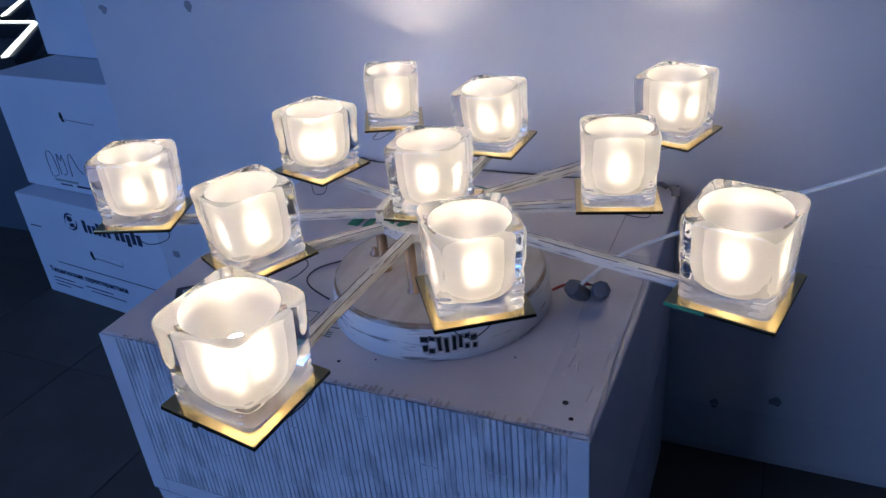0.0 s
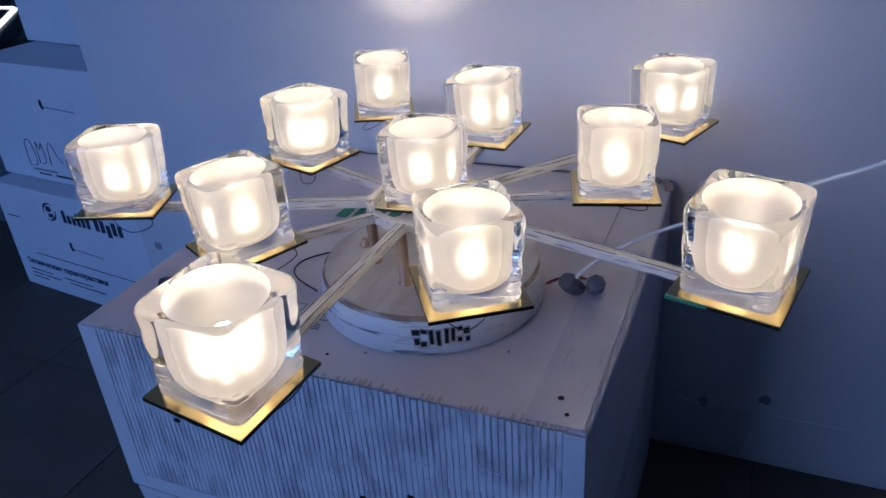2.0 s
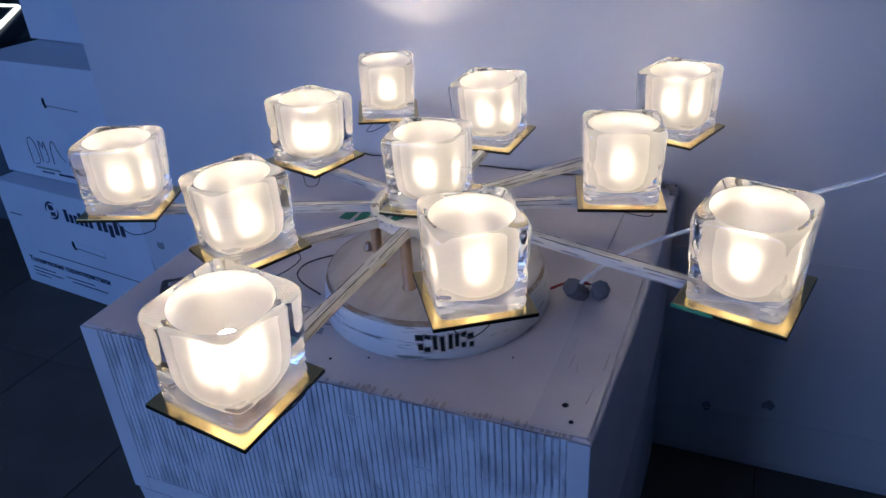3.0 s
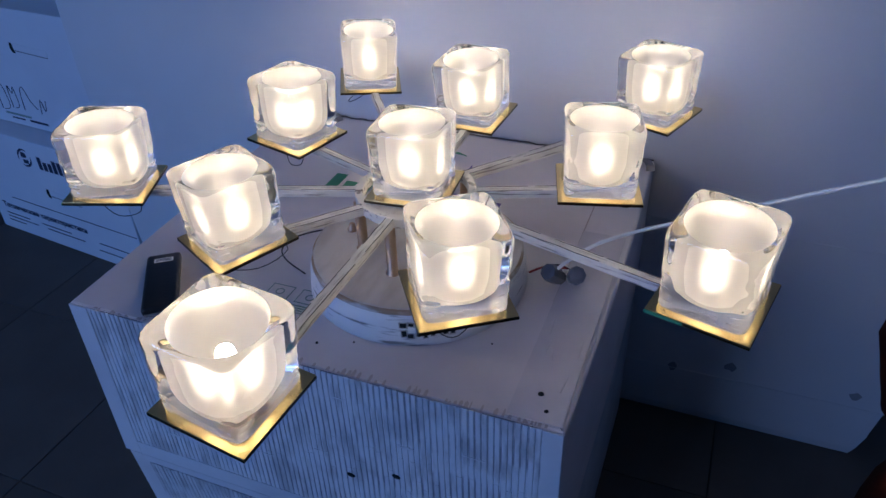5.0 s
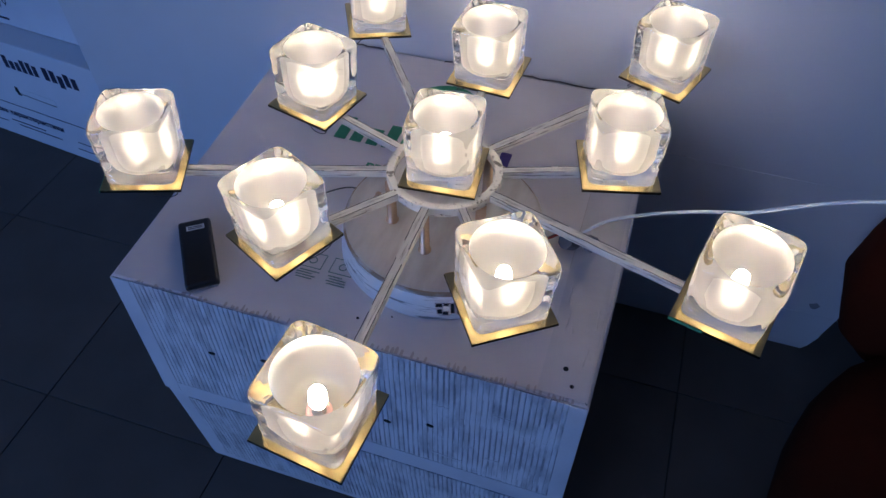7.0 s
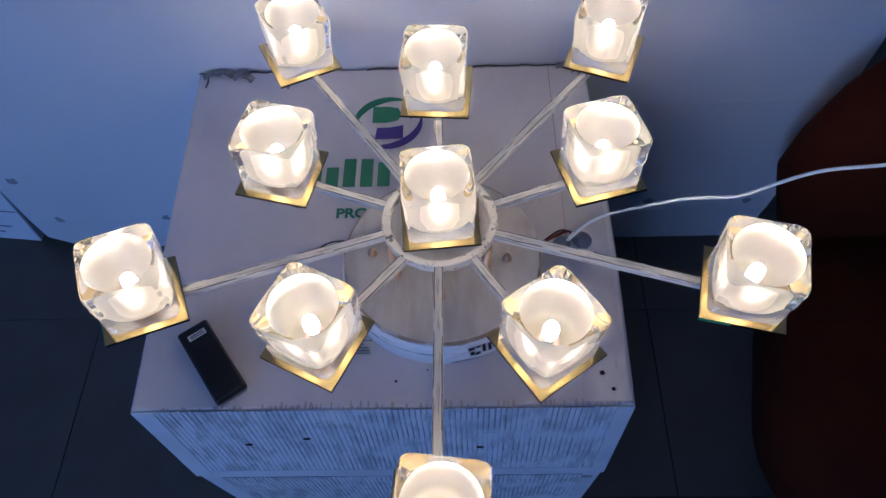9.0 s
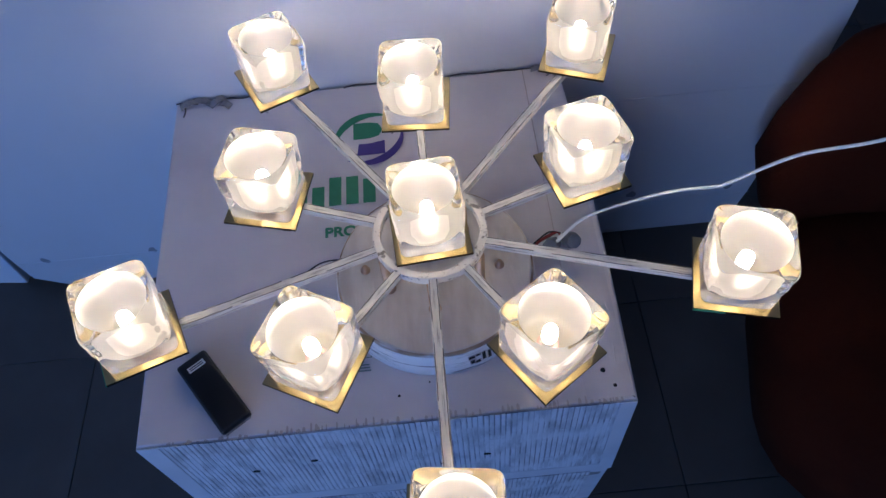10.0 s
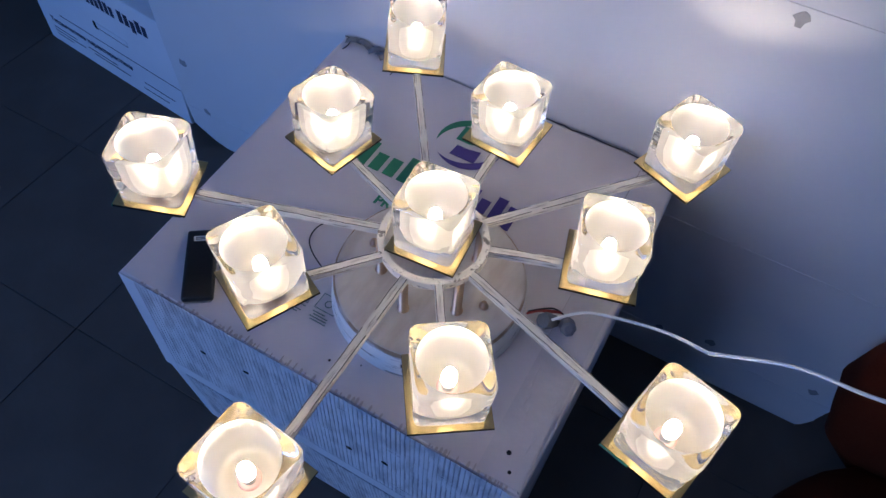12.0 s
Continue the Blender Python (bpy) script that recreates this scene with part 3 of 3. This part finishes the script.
def frost_liner():
    prof = [(0.004, 0.0110), (0.0200, 0.0110), (0.0270, 0.0126), (0.0320, 0.0170), (0.0344, 0.0250), (0.0355, 0.0400), (0.0360, 0.0560), (0.0365, 0.0770), (0.0378, 0.0864)]
    bm = lathe([(r, z * 0.94) for r, z in prof], 128, close_top=False)
    bmesh.ops.reverse_faces(bm, faces=bm.faces[:])
    return bm


def bulb_mesh():
    # top left open: its rim cuts the added emitter's light to a cone
    return lathe([(0.0050, 0.0240), (0.0072, 0.0256), (0.0084, 0.0300), (0.0086, 0.0380), (0.0080, 0.0440), (0.0068, 0.0475)], 24, close_top=False)


def filament():
    # tiny added light source sunk in the bulb's open end
    return lathe([(0.0010, 0.0426), (0.0010, 0.0432), (0.0007, 0.0437), (0.0001, 0.0439)], 8)


def lamp(parent, label):
    """One cube shade on its gold plate; its origin is the plate's underside centre."""
    e = new("lamp_head")
    e.empty_display_size = 0.03
    e.parent = parent
    tagged(e, label)
    part("plate_edge", box(0.0953, 0.0953, 0.0032, 0, 0, 0.0016, 0.0005), M_BRONZE, e, "dark bronze edge of the plate")
    part("plate", box(0.0946, 0.0946, 0.0012, 0, 0, 0.0036, 0.0003), M_GOLD, e, "square polished gold mirror plate")
    g = part("glass_cube", shade_glass(), (M_GLASS, M_FOOT), e, "thick clear glass cube with a round bore", True)
    g.location = (0, 0, 0.0044)
    g.visible_shadow = False
    f = part("frosted_lining", frost_liner(), M_FROST, e, "frosted inner surface", True)
    f.location = (0, 0, 0.0044)
    f.visible_shadow = False
    part("bulb", bulb_mesh(), M_BULB, e, "glowing capsule bulb", True).location = (0, 0, 0.0046)
    part("filament", filament(), M_TIP, e, "white-hot filament in the open bulb end", True).location = (0, 0, 0.0046)
    part("wire", tube([(-0.03, 0.02, -0.001), (-0.038, 0.036, -0.014), (-0.004, 0.024, -0.028), (0.03, -0.006, -0.024), (0.036, -0.026, -0.010), (0.02, -0.03, -0.001)], 0.0006, 5, 4), M_WIRE, e, "thin dark wire loop", True)
    part("gasket", lathe([(0.009, 0.0103), (0.0125, 0.0103), (0.0125, 0.0112), (0.009, 0.0116)], 20), M_PINK, e, "pink gasket under the socket", True).location = (0, 0, 0.0044)
    part("socket", lathe([(0.0070, 0.0103), (0.0070, 0.0125), (0.0056, 0.0140), (0.0050, 0.0200), (0.0044, 0.0243)], 14), M_CERAMIC, e).location = (0, 0, 0.0044)
    for x in (-0.0022, 0.0022):
        part("bulb_pin", tube([(x, 0.0054, 0.0150), (x, 0.0064, 0.0205), (x, 0.0056, 0.0252)], 0.0006, 5, 2), M_STEEL, e).location = (0, 0, 0.0044)
    return e


chandelier = thing("chandelier", 0, 0, TOP, label="whitewashed chandelier with lit glass cube shades, laid on the box", category="chandelier")


# each head: shift dx, dy, dz in mm, turn and two tilts in degrees, as the bent arms hold them
HEADS = [
    (6.2, -1.4, 3.6, -4.1, -2.3, -5.4), (-4.6, -1.9, -1.9, 0.4, -2.4, -1.0), (-0.3, 5.2, 4.4, 5.8, -1.2, 4.2), (-3.9, 2.9, 1.5, -1.4, -0.5, -0.5), (14.3, -10.9, 4.1, 15.9, 2.4, 0.5),
    (-8.1, 3.0, -3.2, -4.0, 3.7, -0.9), (0.9, 1.7, -8.3, -7.6, 3.1, 2.6), (-0.6, 2.5, 1.0, 6.4, 2.5, 0.8), (1.8, -5.9, -1.1, 4.5, 2.1, -0.4), (-5.8, 4.7, -0.2, 10.3, -1.9, -0.1),
]
R_HUB, HEAD_Z = 0.0685, 0.1275
first = lamp(chandelier, "lit glass cube shade")
first.matrix_basis = pose(0, 0, 0.1255, 0, 0, 4.8)
for k, (dx, dy, dz, turn, tu, tv) in enumerate(HEADS):
    a = TURN0 + 36 * k
    r = R_LONG if k % 2 == 0 else R_SHORT
    ca, sa = math.cos(radians(a)), math.sin(radians(a))
    end = Vector((r * ca + dx / 1000, r * sa + dy / 1000, HEAD_Z + dz / 1000))
    head = copy_thing(first, Matrix.Translation(end) @ pose(0, 0, 0, 0, 0, a + turn) @ pose(0, 0, 0, tv, -tu, 0))
    for o in head.children:
        # bulbs sit unevenly in their sockets
        if o.name.startswith(("bulb", "filament")):
            o.location.z += (0.002, -0.001, 0.001, 0.0, 0.004, 0.001, 0.003, -0.001, 0.0, -0.001)[k]
    if k == 2:
        part("glass_edge", box(0.036, 0.0012, 0.0036, -0.0296, -0.0478, 0.0018, 0.0003, 1), M_GREENGLASS, head, "green glass edge of the plate")
    if k == 8:
        part("glass_edge", box(0.0012, 0.040, 0.0036, 0.0478, 0.0276, 0.0018, 0.0003, 1), M_GREENGLASS, head, "green glass edge of the plate")
    start = Vector((R_HUB * ca, R_HUB * sa, 0.1195))
    end -= Vector((0, 0, 0.0065))
    ln = (end - start).length - 0.004
    arm = part("arm", box(ln, 0.0115, 0.0105, ln / 2, 0, 0, 0.0016), M_PATINA, chandelier, "flat whitewashed arm with black patina")
    way = end - start
    arm.matrix_basis = Matrix.Translation(start) @ pose(0, 0, 0, 0, 0, math.degrees(math.atan2(way.y, way.x))) @ pose(0, 0, 0, 0, -math.degrees(math.atan2(way.z, math.hypot(way.x, way.y))), 0)
    for side in (-1, 1):
        # broken black line rubbed into each upper edge of the arm
        x = 0.004
        while x < ln - 0.03:
            x1 = min(x + random.uniform(0.03, 0.11), ln - 0.004)
            pts = [(x + (x1 - x) * q / 6, side * (0.0050 + random.uniform(-0.0008, 0.0002)), 0.0051) for q in range(7)]
            part("patina_line", tube(pts, 0.00055, 4, 1), M_SEAM, arm)
            x = x1 + random.uniform(0.004, 0.03)
ring = lathe([(0.064, 0.113), (0.072, 0.113), (0.073, 0.114), (0.073, 0.125), (0.072, 0.126), (0.064, 0.126), (0.063, 0.125), (0.063, 0.114), (0.064, 0.113)], 60, False, False)
part("hub_ring", ring, M_RING, chandelier, "whitewashed hub ring")
CAN = (0.0, -0.0045, 0)
part("canopy", lathe([(0.135, 0.0), (0.138, 0.001), (0.1355, 0.030), (0.1315, 0.0435)], 80), M_CANSIDE, chandelier, "round white canopy with brushed rim", True).location = CAN
part("canopy_top", lathe([(0.1306, 0.0432), (0.1300, 0.0462), (0.1275, 0.047)], 80), M_CANTOP, chandelier, "whitewashed wooden disc").location = CAN
part("canopy_rim", lathe([(0.1325, 0.0405), (0.1328, 0.0430), (0.1320, 0.0456), (0.1298, 0.0465)], 80, False, False), M_BROWNRIM, chandelier, "worn brown edge of the canopy", True).location = CAN
for a in (radians(-93), radians(-31), radians(50), radians(207)):
    p = part("rod", lathe([(0.0085, 0.046), (0.0085, 0.049), (0.0065, 0.05), (0.0065, 0.113)], 16), M_COPPER, chandelier, "copper tube", True)
    p.location = (0.0685 * math.cos(a), 0.0685 * math.sin(a) - 0.002, 0)
for x, y in ((-0.093, -0.001), (0.0868, -0.0130)):
    p = part("cap_nut", lathe([(0.0065, 0.046), (0.0065, 0.050), (0.004, 0.053), (0.004, 0.056), (0.002, 0.058)], 14), M_COPPER, chandelier, "small copper cap nut", True)
    p.location = (x, y, 0)

# pierced vent in the canopy's rim
for u, z, w, h, tilt in ((-0.033, 0.029, 0.008, 0.006, 0), (-0.032, 0.018, 0.006, 0.008, 20), (-0.023, 0.030, 0.006, 0.004, -30), (-0.024, 0.015, 0.007, 0.006, 0), (-0.014, 0.023, 0.0045, 0.017, 8), (-0.005, 0.021, 0.0045, 0.018, 6),
                         (0.005, 0.023, 0.0045, 0.018, -6), (0.013, 0.024, 0.0045, 0.016, -8), (0.022, 0.030, 0.006, 0.005, 30), (0.021, 0.017, 0.005, 0.006, 0), (0.030, 0.026, 0.007, 0.007, 0), (0.031, 0.016, 0.005, 0.006, -20)):
    o = part("vent_slot", box(w, h, 0.0012, 0, 0, 0, 0.0004, 1), M_HOLE, chandelier, "dark pierced slot")
    o.matrix_basis = pose(*CAN, 0, 0, -62 + 90 + math.degrees(u * 0.88 / 0.137)) @ pose(0, -0.1372 + 0.0009 * (z - 0.016) / 0.01, z, 85, 0, 0) @ pose(0, 0, 0, 0, 0, tilt * 0.3)
    o = part("slot_rim", box(w + 0.0024, h + 0.0024, 0.0008, 0, 0, 0, 0.0003, 1), M_STEEL, chandelier)
    o.matrix_basis = pose(*CAN, 0, 0, -62 + 90 + math.degrees(u * 0.88 / 0.137)) @ pose(0, -0.1372 + 0.0009 * (z - 0.016) / 0.01, z, 85, 0, 0) @ pose(0, 0, 0, 0, 0, tilt * 0.3)

# loose wire, connectors
lead = thing("loose_wire", label="thin black wire curling on the box lid", category="wire")
part("strand", tube([(-0.128, 0.05, TOP + 0.004), (-0.165, 0.047, TOP + 0.003), (-0.198, 0.018, TOP + 0.0015), (-0.200, -0.012, TOP + 0.0015), (-0.180, -0.034, TOP + 0.0015), (-0.139, -0.055, TOP + 0.003)], 0.0011, 6), M_WIRE, lead, smooth=True)
conn = thing("wire_connectors", label="two grey wire caps on red and black leads", category="connector")
for x, y, a in ((0.167, 0.032, 60), (0.193, 0.038, 110)):
    o = part("cap", lathe([(0.004, -0.012), (0.0065, -0.0115), (0.008, -0.004), (0.0085, 0.006), (0.0075, 0.011), (0.004, 0.012)], 8), M_GREYPL, conn, "grey plastic cap")
    o.matrix_basis = pose(x, y, TOP + 0.0145, 0, 48, a - 180) @ Matrix.Scale(1.4, 4)
for z, mt, k in ((0.012, M_REDWIRE, 0), (0.010, M_WIRE, 0.004), (0.014, M_REDWIRE, -0.003)):
    part("lead", tube([(0.136, 0.030 + k, TOP + z), (0.150, 0.040 + k, TOP + z + 0.004), (0.165, 0.050 + k, TOP + 0.014), (0.178, 0.054, TOP + 0.012), (0.184 + k, 0.048, TOP + 0.010)], 0.0013, 6), mt, conn, smooth=True)

# crumpled torn board at the lid's back corner
tear = thing("torn_board", label="torn curled scraps of brown board along the lid's back edge", category="scrap")
for x, y, a, w in ((-0.395, 0.398, 20, 0.03), (-0.375, 0.402, -15, 0.035), (-0.345, 0.398, 35, 0.03), (-0.332, 0.390, -30, 0.022), (0.205, 0.398, -12, 0.03), (0.225, 0.392, -50, 0.026), (0.234, 0.376, -80, 0.02)):
    q = bmesh.new()
    pts = [(-w / 2, 0.001), (-w / 6, 0.005), (w / 6, 0.006), (w / 2, 0.001)]
    lo = [[q.verts.new((x2, yy, zz - 0.0012)) for x2, zz in pts] for yy in (-0.006, 0.007)]
    hi = [[q.verts.new((x2, yy, zz)) for x2, zz in pts] for yy in (-0.006, 0.007)]
    for k in range(3):
        q.faces.new((hi[0][k], hi[0][k + 1], hi[1][k + 1], hi[1][k]))
        q.faces.new((lo[0][k], lo[1][k], lo[1][k + 1], lo[0][k + 1]))
        for s2 in (0, 1):
            q.faces.new((lo[s2][k], lo[s2][k + 1], hi[s2][k + 1], hi[s2][k]))
    for k in (0, 3):
        q.faces.new((lo[0][k], hi[0][k], hi[1][k], lo[1][k]))
    bmesh.ops.recalc_face_normals(q, faces=q.faces[:])
    o = part("curl", q, M_GREYB, tear)
    o.matrix_basis = pose(x, y, TOP, 0, 0, a)

for x0, x1 in ((-0.418, -0.24), (-0.13, 0.236)):
    n = round((x1 - x0) / 0.012)
    line = [(x0 + (x1 - x0) * k / n, 0.4065 + random.uniform(-0.0028, 0.0016), TOP - 0.0012 + random.uniform(0, 0.0016)) for k in range(n + 1)]
    part("torn_edge", tube(line, 0.0013, 5, 2), M_SEAM, tear, "dark ragged edge of torn board")
part("torn_edge", tube([(-0.404, 0.404, TOP), (-0.400, 0.388, TOP - 0.0008), (-0.402, 0.372, TOP - 0.0012)], 0.0012, 5, 3), M_SEAM, tear)

# ---- phone on the box ----
phone = thing("mobile_phone", -0.2995, -0.137, TOP, 35.8, label="black mobile phone lying on its face with a white sticker", category="phone")
part("body", box(0.0435, 0.120, 0.013, 0, 0, 0.0072, 0.0055, 4), M_BLACK, phone, smooth=True)
part("end_strip", box(0.037, 0.004, 0.0035, 0, -0.0592, 0.004, 0.001), M_GREYB, phone, "pale strip round the lower end")
part("sticker", box(0.024, 0.0085, 0.0006, 0.001, 0.043, 0.0137), M_LABEL, phone, "white printed sticker")
for k in range(2):
    part("printed_bar", box(0.019, 0.0014, 0.0006, 0.001, 0.0445 - 0.003 * k, 0.0139), M_INK, phone)

# ---- mains cable ----
cable = thing("power_cable", label="thin white power cable hanging from the wall side to the connectors", category="cable")
part("cord", tube([(0.184, 0.050, TOP + 0.012), (0.171, 0.0283, 0.5802), (0.2076, 0.0396, 0.6151), (0.2568, 0.0304, 0.6523), (0.3109, 0.018, 0.6854), (0.352, -0.0065, 0.7195), (0.361, -0.009, 0.7265), (0.4366, -0.0015, 0.7572), (0.4942, -0.0279, 0.8005), (0.5485, -0.0536, 0.8504), (0.66, -0.10, 0.94), (0.95, -0.16, 1.12), (1.6, -0.2, 1.25), (X1, -0.2, 1.3)], 0.0022), M_CABLE, cable, smooth=True)

# ---- red upholstered seat beside ----
red = thing("armchair", label="dark red fabric armchair standing in shade on the tiles", category="armchair")


def pillow(cx, cy, sx, sy, z0, z1, e, soft):
    """Stuffed block with a rounded plan of half widths sx, sy and soft upper and lower edges."""
    h = z1 - z0
    prof = [(0.70, 0.0), (0.93 - soft * 0.1, 0.02), (0.98, 0.18), (1.0, 0.5), (0.985, 0.8), (0.95 - soft * 0.1, 0.93), (0.82 - soft * 0.1, 0.985), (0.5, 1.0)]
    q = lathe([(f, z0 + h * z) for f, z in prof], 40, shape=lambda a, k: (square(a, e) * (1 + 0.012 * math.sin(5 * a + k)), 0.0))
    for v in q.verts:
        v.co.x, v.co.y = cx + v.co.x * sx, cy + v.co.y * sy
    return q


base = pillow(0, 0, 0.40, 0.31, 0.04, 0.30, 3.0, 0.6)
bmesh.ops.rotate(base, cent=(0, 0, 0), matrix=Matrix.Rotation(radians(-12), 3, "Z"), verts=base.verts[:])
bmesh.ops.translate(base, vec=(0.955, -0.06, 0), verts=base.verts[:])
part("base", base, M_RED, red, smooth=True)
back_profile = [(0.80, 0.20), (0.90, 0.24), (0.935, 0.29), (1.0, 0.36), (0.995, 0.44), (0.965, 0.50), (0.90, 0.56), (0.81, 0.61), (0.64, 0.64), (0.38, 0.65)]
back = lathe(back_profile, 48, shape=lambda a, k: (square(a, 2.8) * (1 + 0.018 * math.sin(4 * a + 1.3 * k)), 0.0))
for v in back.verts:
    v.co.x, v.co.y = 1.01 + v.co.x * 0.405, 0.305 + v.co.y * 0.098
part("backrest", back, M_RED, red, "padded tub back", True)
part("cushion", pillow(1.02, -0.06, 0.28, 0.20, 0.28, 0.38, 2.6, 1.0), M_RED, red, "loose seat cushion", True)
for x, y in ((0.70, -0.20), (1.16, -0.27), (0.74, 0.12), (1.22, 0.05)):
    part("foot", lathe([(0.016, 0.0), (0.022, 0.05)], 12), M_FRAME, red, "short black foot").location = (x, y, 0)

# ---- floor tiles ----
T = 0.40
tile = None
for i in range(-7, 9):
    for j in range(-9, 7):
        cx, cy = -0.777 + T * (i + 0.5), -0.166 + T * (j + 0.5)
        if not (X0 + 0.2 < cx < X1 - 0.2 and Y0 + 0.2 < cy < Y1 - 0.2):
            continue
        if tile is None:
            tile = part("tile", box(T - 0.002, T - 0.002, 0.006, 0, 0, -0.003, 0.0006, 1), M_TILE, floor)
            o = tile
        else:
            o = new("tile", tile.data)
            o.parent = floor
        o.location = (cx, cy, 0)
